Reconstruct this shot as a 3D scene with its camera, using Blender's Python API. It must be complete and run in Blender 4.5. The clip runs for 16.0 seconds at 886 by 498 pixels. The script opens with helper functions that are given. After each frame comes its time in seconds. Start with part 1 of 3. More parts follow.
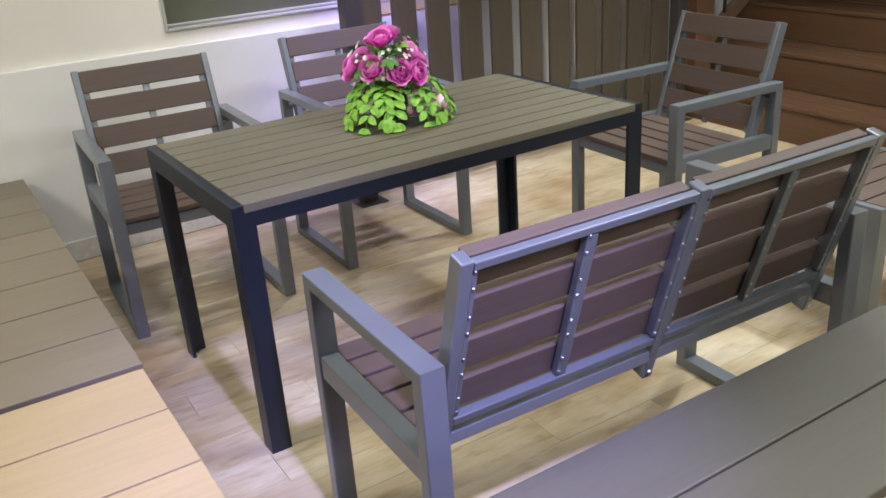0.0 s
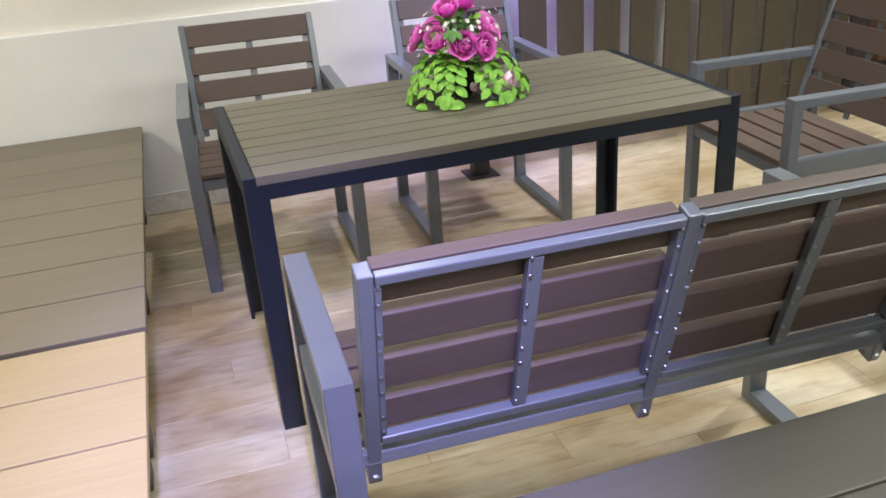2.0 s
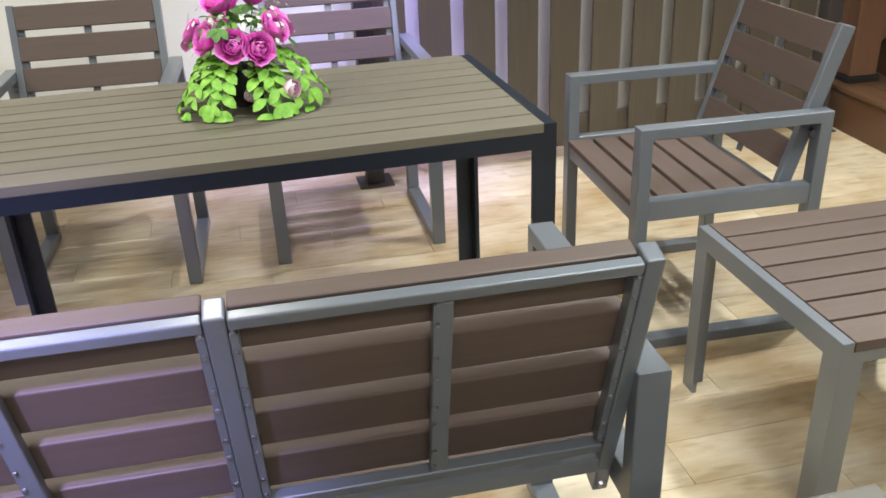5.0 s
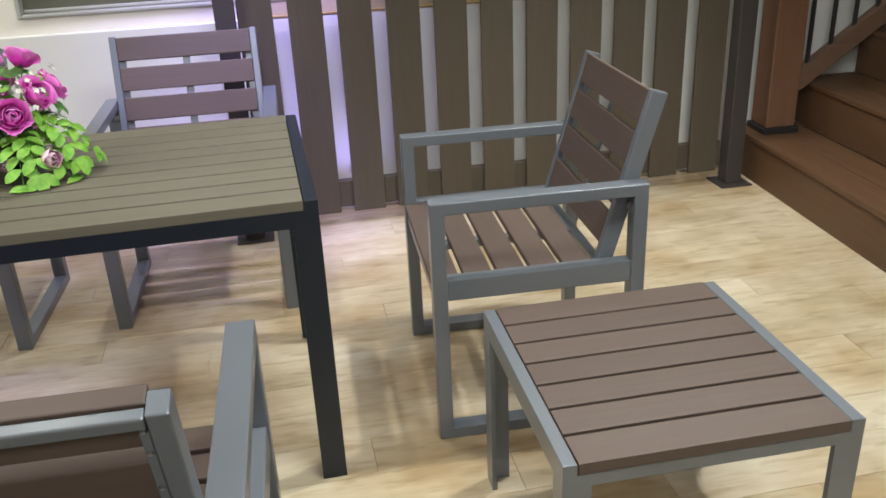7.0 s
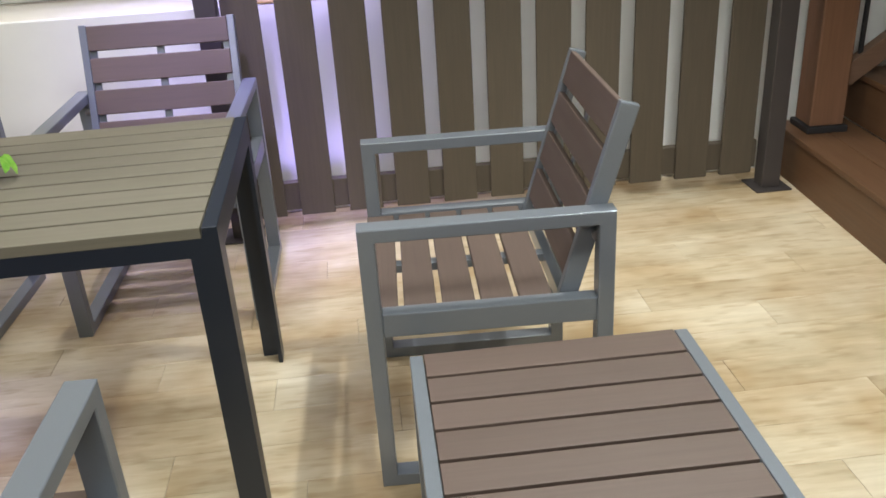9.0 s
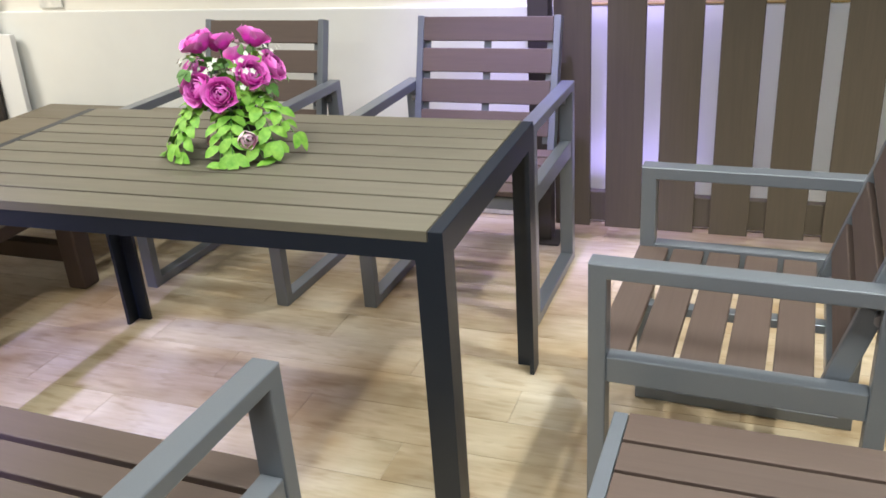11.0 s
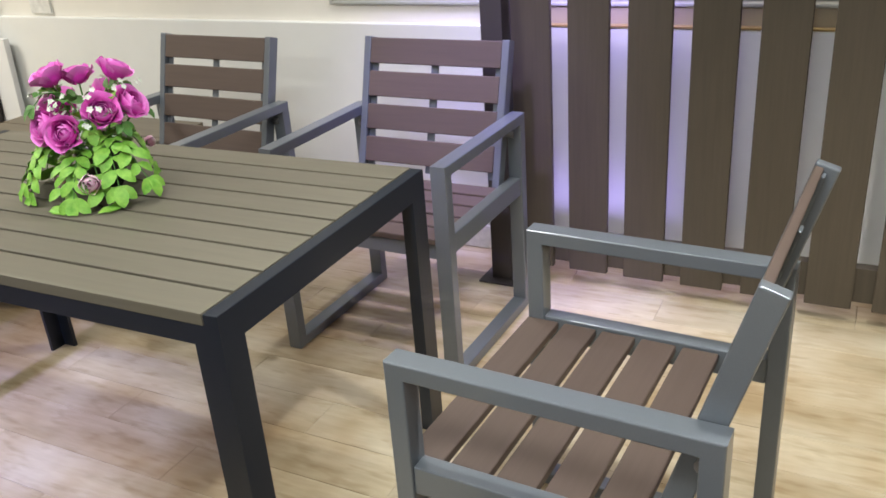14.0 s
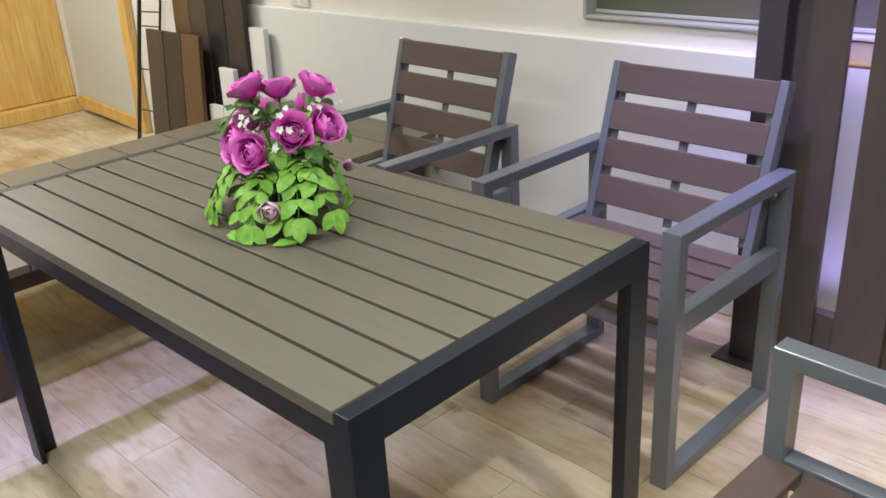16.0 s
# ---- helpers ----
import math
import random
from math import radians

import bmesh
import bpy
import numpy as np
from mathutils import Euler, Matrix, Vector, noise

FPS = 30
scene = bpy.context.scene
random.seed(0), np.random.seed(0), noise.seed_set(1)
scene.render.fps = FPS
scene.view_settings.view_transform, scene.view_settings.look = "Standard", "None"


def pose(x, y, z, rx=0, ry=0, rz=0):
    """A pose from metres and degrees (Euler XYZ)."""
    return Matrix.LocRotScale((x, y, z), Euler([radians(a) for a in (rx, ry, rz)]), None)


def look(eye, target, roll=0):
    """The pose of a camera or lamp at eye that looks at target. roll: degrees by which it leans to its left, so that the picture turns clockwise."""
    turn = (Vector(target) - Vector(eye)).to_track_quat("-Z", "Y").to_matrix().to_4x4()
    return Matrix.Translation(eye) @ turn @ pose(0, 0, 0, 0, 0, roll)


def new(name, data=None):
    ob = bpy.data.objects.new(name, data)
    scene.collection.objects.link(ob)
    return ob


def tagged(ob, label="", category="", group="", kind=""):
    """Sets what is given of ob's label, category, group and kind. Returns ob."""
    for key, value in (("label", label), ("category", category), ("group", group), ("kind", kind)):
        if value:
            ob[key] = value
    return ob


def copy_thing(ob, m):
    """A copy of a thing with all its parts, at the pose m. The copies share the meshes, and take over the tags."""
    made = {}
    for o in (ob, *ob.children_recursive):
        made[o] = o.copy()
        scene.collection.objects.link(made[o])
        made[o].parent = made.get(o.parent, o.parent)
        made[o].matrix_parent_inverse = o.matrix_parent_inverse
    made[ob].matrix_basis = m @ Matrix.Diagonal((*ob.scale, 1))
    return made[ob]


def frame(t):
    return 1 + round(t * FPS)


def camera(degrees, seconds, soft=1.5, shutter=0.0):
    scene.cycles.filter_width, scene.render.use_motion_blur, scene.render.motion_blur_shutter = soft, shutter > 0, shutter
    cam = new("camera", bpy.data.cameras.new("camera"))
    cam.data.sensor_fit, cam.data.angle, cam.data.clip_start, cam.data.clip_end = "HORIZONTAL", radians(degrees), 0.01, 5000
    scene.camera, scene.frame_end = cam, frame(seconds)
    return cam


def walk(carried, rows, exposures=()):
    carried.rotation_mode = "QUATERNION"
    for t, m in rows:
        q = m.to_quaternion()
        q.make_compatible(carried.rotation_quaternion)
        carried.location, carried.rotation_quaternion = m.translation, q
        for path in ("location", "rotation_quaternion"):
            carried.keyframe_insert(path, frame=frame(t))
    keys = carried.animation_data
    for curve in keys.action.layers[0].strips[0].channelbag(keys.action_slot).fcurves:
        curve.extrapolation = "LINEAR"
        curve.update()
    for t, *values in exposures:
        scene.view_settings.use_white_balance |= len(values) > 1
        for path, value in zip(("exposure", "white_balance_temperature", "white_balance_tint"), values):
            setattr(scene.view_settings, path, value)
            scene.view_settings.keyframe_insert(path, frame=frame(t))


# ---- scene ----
cam = camera(54.5, 16.0, soft=1.65)
PATH = [
    (0, (0.209, 0.16, 1.449), (1.157, 1.736, 0.663), -4.0),
    (0.5, (0.302, 0.198, 1.448), (1.199, 1.796, 0.648), -4.4),
    (1, (0.437, 0.193, 1.437), (1.184, 1.865, 0.633), -4.2),
    (1.5, (0.583, 0.155, 1.434), (1.167, 1.889, 0.625), -3.7),
    (2, (0.7, 0.129, 1.429), (1.212, 1.87, 0.588), -4.1),
    (2.5, (0.789, 0.169, 1.403), (1.294, 1.892, 0.523), -3.0),
    (3, (0.939, 0.25, 1.407), (1.471, 1.958, 0.511), -2.6),
    (3.2, (0.980, 0.270, 1.409), (1.537, 1.965, 0.501), -3.0),
    (5.3, (1.609, 0.362, 1.361), (1.971, 2.133, 0.506), -2.3),
    (5.5, (1.671, 0.401, 1.376), (2.017, 2.186, 0.542), -2.3),
    (5.6, (1.726, 0.415, 1.378), (2.057, 2.21, 0.56), -2.4),
    (6, (1.819, 0.444, 1.389), (2.213, 2.243, 0.607), -3.0),
    (6.5, (1.983, 0.441, 1.376), (2.411, 2.227, 0.583), -3.0),
    (7, (2.162, 0.406, 1.383), (2.495, 2.203, 0.572), -2.7),
    (7.5, (2.256, 0.405, 1.377), (2.531, 2.205, 0.551), -3.4),
    (8, (2.342, 0.466, 1.368), (2.599, 2.26, 0.521), -3.4),
    (8.5, (2.44, 0.573, 1.377), (2.685, 2.365, 0.523), -3.1),
    (9, (2.514, 0.644, 1.373), (2.668, 2.444, 0.515), -3.6),
    (9.5, (2.603, 0.674, 1.38), (2.517, 2.48, 0.525), -3.1),
    (10, (2.699, 0.7, 1.387), (2.296, 2.466, 0.541), -3.5),
    (10.2, (2.714, 0.713, 1.375), (2.228, 2.465, 0.542), -3.5),
    (12.3, (2.798, 0.986, 1.363), (2.072, 2.658, 0.542), -4.6),
    (12.5, (2.803, 1.013, 1.384), (2.082, 2.689, 0.563), -5.0),
    (13, (2.837, 1.107, 1.354), (2.065, 2.782, 0.582), -5.2),
    (13.5, (2.992, 1.196, 1.374), (2.159, 2.836, 0.59), -4.4),
    (14, (3.138, 1.263, 1.39), (2.271, 2.865, 0.566), -4.3),
    (14.5, (3.181, 1.302, 1.408), (2.224, 2.849, 0.577), -4.6),
    (15, (3.11, 1.415, 1.381), (2.027, 2.877, 0.552), -3.5),
    (15.5, (3.033, 1.532, 1.39), (1.823, 2.908, 0.589), -3.2),
    (16, (2.993, 1.614, 1.384), (1.675, 2.891, 0.59), -3.3),
]
walk(cam, [(t, look(eye, target, roll)) for t, eye, target, roll in PATH],
     [(0, -0.08), (2.5, 0.06), (5.5, 0.32), (6, -0.02), (7, -0.02), (8.3, 0.12), (9, 0.12), (10, 0.2), (12.5, 0.25), (13.3, -0.04), (14.5, 0.04), (15.3, -0.05), (16, -0.2)])


# ---- world and light ----
world = bpy.data.worlds.new("world")
scene.world = world
world.use_nodes = True
world.node_tree.nodes["Background"].inputs[0].default_value = (0.9, 0.93, 1.0, 1)
world.node_tree.nodes["Background"].inputs[1].default_value = 0.05


def area(name, eye, target, size, power, colour, size_y=None, spread=180):
    d = bpy.data.lights.new(name, "AREA")
    d.size, d.energy, d.color, d.spread = size, power, colour, radians(spread)
    if size_y:
        d.shape, d.size_y = "RECTANGLE", size_y
    ob = new(name, d)
    ob.matrix_basis = look(eye, target)
    return ob


def spot(name, eye, target, power, colour, angle, blend=0.6, radius=0.06):
    d = bpy.data.lights.new(name, "SPOT")
    d.energy, d.color, d.spot_size, d.spot_blend, d.shadow_soft_size = power, colour, radians(angle), blend, radius
    ob = new(name, d)
    ob.matrix_basis = look(eye, target)
    return ob


area("ceiling_panel_light", (2.9, 1.2, 2.66), (2.9, 1.2, 0), 1.2, 60, (0.96, 1.0, 0.98), 0.6)
area("ceiling_panel_light", (0.2, 2.0, 2.66), (0.2, 2.0, 0), 1.2, 24, (1.0, 0.99, 0.94), 0.6)
area("ceiling_panel_light", (1.7, -0.9, 2.66), (1.7, -0.9, 0), 1.2, 54, (1.0, 0.99, 0.94), 0.6)
area("ceiling_panel_light", (-1.7, 2.6, 2.66), (-1.7, 2.6, 0), 1.0, 84, (1.0, 0.96, 0.86), 0.6)
spot("warm_downlight", (3.5, 2.5, 2.62), (3.4, 2.4, 0), 172, (1.0, 1.0, 0.96), 90)
spot("violet_downlight", (2.13, 3.92, 2.55), (2.13, 3.98, 0.3), 60, (0.47, 0.39, 1.0), 50, 0.8, 0.05)
spot("violet_downlight", (2.12, 3.48, 2.25), (1.97, 3.9, 0.72), 85, (0.47, 0.40, 1.0), 54, 0.8, 0.05)
# added fill behind the fence, no known fixture: brightens the wall in the gaps
spot("white_spot", (3.4, 3.93, 2.55), (3.4, 3.97, 0.2), 75, (1.0, 0.93, 0.78), 82, 0.8, 0.05)
spot("violet_downlight", (2.08, 2.35, 2.62), (1.99, 3.62, 0.5), 215, (0.46, 0.40, 1.0), 28, 0.8, 0.04)
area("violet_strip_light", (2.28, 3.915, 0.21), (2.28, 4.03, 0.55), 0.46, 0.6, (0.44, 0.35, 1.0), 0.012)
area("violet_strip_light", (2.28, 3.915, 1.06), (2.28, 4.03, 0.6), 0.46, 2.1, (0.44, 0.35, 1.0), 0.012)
spot("white_spot", (1.72, 3.42, 2.62), (1.7, 3.38, 0.0), 76, (1.0, 0.97, 0.95), 84, 0.7, 0.02)
spot("violet_downlight", (0.79, -0.1, 2.62), (0.86, 1.40, 0.6), 720, (0.45, 0.42, 1.0), 35, 0.8)
spot("warm_downlight", (1.3, 2.2, 2.62), (1.4, 2.3, 0), 34, (1.0, 0.96, 0.84), 80)


# ---- materials ----
def nodes_of(name):
    m = bpy.data.materials.new(name)
    m.use_nodes = True
    nt = m.node_tree
    return m, nt, nt.nodes["Principled BSDF"]


def link(nt, a, b):
    nt.links.new(a, b)


def mapped(nt, scale, coords="Object"):
    tc = nt.nodes.new("ShaderNodeTexCoord")
    mp = nt.nodes.new("ShaderNodeMapping")
    mp.inputs["Scale"].default_value = scale
    link(nt, tc.outputs[coords], mp.inputs[0])
    return mp.outputs[0]


def noise_tex(nt, vec, scale, detail=4.0, rough=0.6):
    n = nt.nodes.new("ShaderNodeTexNoise")
    n.inputs["Scale"].default_value, n.inputs["Detail"].default_value, n.inputs["Roughness"].default_value = scale, detail, rough
    link(nt, vec, n.inputs["Vector"])
    return n.outputs["Fac"]


def ramp(nt, fac, stops):
    r = nt.nodes.new("ShaderNodeValToRGB")
    e = r.color_ramp.elements
    while len(e) < len(stops):
        e.new(0.5)
    for el, (p, c) in zip(e, stops):
        el.position, el.color = p, (*c, 1)
    link(nt, fac, r.inputs[0])
    return r.outputs[0]


def mix(nt, a, b, fac, mode="MIX"):
    m = nt.nodes.new("ShaderNodeMix")
    m.data_type, m.blend_type = "RGBA", mode
    for sock, val in ((m.inputs[6], a), (m.inputs[7], b), (m.inputs[0], fac)):
        if isinstance(val, (int, float)):
            sock.default_value = val
        elif isinstance(val, tuple):
            sock.default_value = (*val, 1)
        else:
            link(nt, val, sock)
    return m.outputs[2]


def bump(nt, bsdf, height, strength, distance):
    b = nt.nodes.new("ShaderNodeBump")
    b.inputs["Strength"].default_value, b.inputs["Distance"].default_value = strength, distance
    link(nt, height, b.inputs["Height"])
    link(nt, b.outputs[0], bsdf.inputs["Normal"])


def scaled(c, k):
    return tuple(min(1.0, v * k) for v in c)


def grained(name, colour, axis, rough=0.6, contrast=0.1, per_piece=0.12, relief=0.08, tint=None):
    """Composite or timber board: streaks along the axis, slow mottling, a shade of its own for each piece."""
    m, nt, bsdf = nodes_of(name)
    stretch = [90, 90, 90]
    stretch["xyz".index(axis)] = 4
    slow = [9, 9, 9]
    slow["xyz".index(axis)] = 1.6
    fine = noise_tex(nt, mapped(nt, tuple(stretch)), 1.0, 5.0, 0.65)
    broad = noise_tex(nt, mapped(nt, tuple(slow)), 1.0, 3.0, 0.55)
    base = ramp(nt, fine, [(0.15, scaled(colour, 1 - contrast)), (0.85, scaled(colour, 1 + contrast))])
    patch = ramp(nt, broad, [(0.2, (0.88, 0.88, 0.88)), (0.8, (1.0, 1.0, 1.0))] if not tint else [(0.3, tint), (0.7, (1.0, 1.0, 1.0))])
    col = mix(nt, base, patch, 0.8, "MULTIPLY")
    info = nt.nodes.new("ShaderNodeObjectInfo")
    shade = ramp(nt, info.outputs["Random"], [(0.0, (1 - per_piece,) * 3), (1.0, (1.0, 1.0, 1.0))])
    col = mix(nt, col, shade, 1.0, "MULTIPLY")
    link(nt, col, bsdf.inputs["Base Color"])
    bsdf.inputs["Roughness"].default_value = rough
    r = ramp(nt, broad, [(0.3, (rough - 0.08,) * 3), (0.7, (rough + 0.08,) * 3)])
    link(nt, r, bsdf.inputs["Roughness"])
    bump(nt, bsdf, fine, relief, 0.002)
    return m


def coated(name, colour, rough=0.4, speck=0.08, metal=0.0, relief=0.04, shine=0.5, coat=0.0):
    """Powder-coated metal: very fine orange-peel and a faint, slow change of tone."""
    m, nt, bsdf = nodes_of(name)
    fine = noise_tex(nt, mapped(nt, (1, 1, 1)), 700, 2.0, 0.5)
    broad = noise_tex(nt, mapped(nt, (1, 1, 1)), 3.5, 2.0, 0.5)
    base = ramp(nt, fine, [(0.2, scaled(colour, 1 - speck)), (0.8, scaled(colour, 1 + speck))])
    col = mix(nt, base, ramp(nt, broad, [(0.2, (0.92, 0.92, 0.92)), (0.8, (1.0, 1.0, 1.0))]), 0.8, "MULTIPLY")
    link(nt, col, bsdf.inputs["Base Color"])
    bsdf.inputs["Roughness"].default_value = rough
    bsdf.inputs["Metallic"].default_value = metal
    bsdf.inputs["Specular IOR Level"].default_value = shine
    bsdf.inputs["Coat Weight"].default_value, bsdf.inputs["Coat Roughness"].default_value = coat, 0.22
    bump(nt, bsdf, fine, relief, 0.0004)
    return m


def plaster(name, colour):
    m, nt, bsdf = nodes_of(name)
    broad = noise_tex(nt, mapped(nt, (1, 1, 1)), 2.3, 5.0, 0.6)
    fine = noise_tex(nt, mapped(nt, (1, 1, 1)), 160, 3.0, 0.6)
    col = ramp(nt, broad, [(0.3, scaled(colour, 0.93)), (0.7, colour)])
    link(nt, col, bsdf.inputs["Base Color"])
    bsdf.inputs["Roughness"].default_value = 0.7
    bump(nt, bsdf, fine, 0.12, 0.002)
    return m


def flat(name, colour, rough=0.5, metal=0.0):
    m, nt, bsdf = nodes_of(name)
    n = noise_tex(nt, mapped(nt, (1, 1, 1)), 35, 4.0, 0.6)
    link(nt, ramp(nt, n, [(0.3, scaled(colour, 0.82)), (0.7, scaled(colour, 1.08))]), bsdf.inputs["Base Color"])
    bsdf.inputs["Roughness"].default_value, bsdf.inputs["Metallic"].default_value = rough, metal
    return m


def floor_plank():
    """Wood-look floor plank: pale beige, grey and tan streaks along x, each plank its own stretch of the pattern."""
    m, nt, bsdf = nodes_of("floor_plank")
    tc = nt.nodes.new("ShaderNodeTexCoord")
    info = nt.nodes.new("ShaderNodeObjectInfo")
    geo = nt.nodes.new("ShaderNodeCombineXYZ")
    for k, mul in enumerate((37.0, 91.0, 53.0)):
        mm = nt.nodes.new("ShaderNodeMath")
        mm.operation = "MULTIPLY"
        mm.inputs[1].default_value = mul
        link(nt, info.outputs["Random"], mm.inputs[0])
        link(nt, mm.outputs[0], geo.inputs[k])
    add = nt.nodes.new("ShaderNodeVectorMath")
    add.operation = "ADD"
    link(nt, tc.outputs["Object"], add.inputs[0])
    link(nt, geo.outputs[0], add.inputs[1])

    def stretched(scale):
        mp = nt.nodes.new("ShaderNodeMapping")
        mp.inputs["Scale"].default_value = scale
        link(nt, add.outputs[0], mp.inputs[0])
        return mp.outputs[0]
    broad = noise_tex(nt, stretched((2.2, 7, 1)), 1.0, 3.0, 0.55)
    streak = noise_tex(nt, stretched((5.0, 42, 1)), 1.0, 5.0, 0.65)
    dashes = noise_tex(nt, stretched((9.0, 34, 1)), 1.0, 2.0, 0.5)
    pos = nt.nodes.new("ShaderNodeNewGeometry").outputs["Position"]
    cloud = noise_tex(nt, pos, 2.6, 3.0, 0.55)
    col = ramp(nt, broad, [(0.24, (0.45, 0.38, 0.255)), (0.5, (0.60, 0.53, 0.39)), (0.76, (0.70, 0.65, 0.53))])
    col = mix(nt, col, ramp(nt, streak, [(0.25, (0.78, 0.75, 0.69)), (0.62, (1.0, 1.0, 1.0))]), 0.75, "MULTIPLY")
    col = mix(nt, col, ramp(nt, dashes, [(0.26, (0.72, 0.65, 0.55)), (0.46, (1.0, 1.0, 1.0))]), 0.8, "MULTIPLY")
    col = mix(nt, col, ramp(nt, cloud, [(0.34, (0.66, 0.54, 0.39)), (0.6, (1.0, 1.0, 1.0))]), 0.9, "MULTIPLY")
    col = mix(nt, col, ramp(nt, info.outputs["Random"], [(0.0, (0.93, 0.90, 0.87)), (0.5, (1.0, 0.98, 0.95)), (1.0, (0.97, 0.98, 1.0))]), 1.0, "MULTIPLY")
    link(nt, col, bsdf.inputs["Base Color"])
    link(nt, ramp(nt, streak, [(0.3, (0.42,) * 3), (0.7, (0.3,) * 3)]), bsdf.inputs["Roughness"])
    bump(nt, bsdf, streak, 0.12, 0.002)
    return m


def petal_material(name, inner, outer, rim=False):
    """Silk petal or leaf: mottled; with rim, dyed deeper at the foot and paler towards the edge."""
    m, nt, bsdf = nodes_of(name)
    n = noise_tex(nt, mapped(nt, (1, 1, 1)), 45, 3.0, 0.6)
    col = ramp(nt, n, [(0.3, inner), (0.7, outer)])
    if rim:
        uv = nt.nodes.new("ShaderNodeUVMap")
        uv.uv_map = "petal"
        sep = nt.nodes.new("ShaderNodeSeparateXYZ")
        link(nt, uv.outputs[0], sep.inputs[0])
        col = mix(nt, ramp(nt, n, [(0.3, scaled(inner, 0.75)), (0.7, inner)]), outer, ramp(nt, sep.outputs[1], [(0.55, (0.0, 0.0, 0.0)), (1.0, (1.0, 1.0, 1.0))]))
    link(nt, col, bsdf.inputs["Base Color"])
    bsdf.inputs["Roughness"].default_value = 0.6
    bsdf.inputs["Subsurface Weight"].default_value = 0.12
    bsdf.inputs["Subsurface Radius"].default_value = (0.01, 0.004, 0.008)
    return m


FRAME_GREY = coated("grey_powder_coat", (0.165, 0.185, 0.212), 0.33, 0.06, 0.3, coat=0.3)
CHARCOAL = coated("charcoal_powder_coat", (0.009, 0.014, 0.024), 0.42, shine=0.4, coat=0.08)
WPC_BROWN = grained("brown_composite", (0.100, 0.070, 0.057), "x", 0.55, 0.14, 0.12)
WPC_TAUPE = grained("taupe_composite", (0.145, 0.132, 0.099), "x", 0.48, 0.12, 0.06)
DECK_BROWN = grained("brown_deck_board", (0.19, 0.162, 0.118), "x", 0.55, 0.1, 0.1)
DECK_YELLOW = grained("tan_deck_board", (0.42, 0.325, 0.185), "x", 0.5, 0.1, 0.08)
BENCH_GREY = grained("grey_brown_board", (0.115, 0.107, 0.088), "x", 0.5, 0.08, 0.06)
LEG_BROWN = grained("dark_brown_leg", (0.075, 0.05, 0.038), "z", 0.55)
FENCE_BROWN = grained("fence_board", (0.085, 0.068, 0.048), "z", 0.6, 0.16, 0.14)
STAIR_BROWN = grained("stair_board", (0.108, 0.055, 0.027), "y", 0.5, 0.2, 0.1)
NEWEL_BROWN = grained("newel_wood", (0.17, 0.085, 0.048), "z", 0.5, 0.22)
RAIL_BROWN = grained("stringer_wood", (0.2, 0.12, 0.08), "x", 0.5, 0.2)
OAK = grained("golden_oak", (0.80, 0.52, 0.18), "z", 0.4, 0.34, 0.1, 0.1, (0.78, 0.66, 0.5))
BLACK = coated("black_metal", (0.018, 0.018, 0.02), 0.45)
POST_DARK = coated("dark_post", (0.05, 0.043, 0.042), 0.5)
WALL = plaster("cream_paint", (0.80, 0.775, 0.71))
WALL_LOW = plaster("white_paint", (0.78, 0.79, 0.77))
BASE_WHITE = flat("white_skirting", (0.74, 0.74, 0.71), 0.4)
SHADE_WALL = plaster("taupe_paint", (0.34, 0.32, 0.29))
CEILING = plaster("ceiling_paint", (0.2, 0.2, 0.2))
WIN_FRAME = coated("grey_window_frame", (0.42, 0.43, 0.40), 0.4)
PANEL = coated("pale_grey_panel", (0.56, 0.60, 0.58), 0.3, 0.02)
STEEL = flat("steel_screw", (0.38, 0.38, 0.4), 0.4, 1.0)
WHITE_BOARD = coated("white_sample", (0.78, 0.79, 0.80), 0.4, 0.03)
FLOOR = floor_plank()
GROUT = flat("floor_bed", (0.26, 0.21, 0.15), 0.8)
ROSE = petal_material("magenta_petal", (0.82, 0.04, 0.58), (0.96, 0.32, 0.82), True)
ROSE_PALE = petal_material("pale_pink_petal", (0.80, 0.36, 0.58), (0.95, 0.80, 0.86), True)
LEAF = petal_material("green_leaf", (0.13, 0.37, 0.035), (0.31, 0.59, 0.09))
LEAF_DARK = petal_material("dark_green_leaf", (0.05, 0.16, 0.03), (0.12, 0.28, 0.06))
WHITE_PETAL = petal_material("white_petal", (0.62, 0.68, 0.58), (0.85, 0.88, 0.82))
POT = flat("black_pot", (0.012, 0.012, 0.014), 0.3)

gm, gnt, gb = nodes_of("window_glass")
gb.inputs["Base Color"].default_value = (0.17, 0.175, 0.13, 1)
gb.inputs["Roughness"].default_value = 0.06
gb.inputs["Transmission Weight"].default_value = 0.25
GLASS = gm


# ---- mesh helpers ----
def smooth_mesh(bm, name, mat):
    me = bpy.data.meshes.new(name)
    bm.to_mesh(me)
    bm.free()
    me.materials.append(mat)
    return me


def part(name, bm, mat, parent=None, label="", smooth=False):
    me = bm if isinstance(bm, bpy.types.Mesh) else smooth_mesh(bm, name, mat)
    if smooth:
        me.polygons.foreach_set("use_smooth", [True] * len(me.polygons))
    ob = new(name, me)
    if parent:
        ob.parent = parent
    if label:
        tagged(ob, label)
    return ob


def thing(name, label, category, group="", m=None):
    ob = new(name)
    ob.empty_display_size = 0.1
    tagged(ob, label, category, group)
    if m is not None:
        ob.matrix_basis = m
    return ob


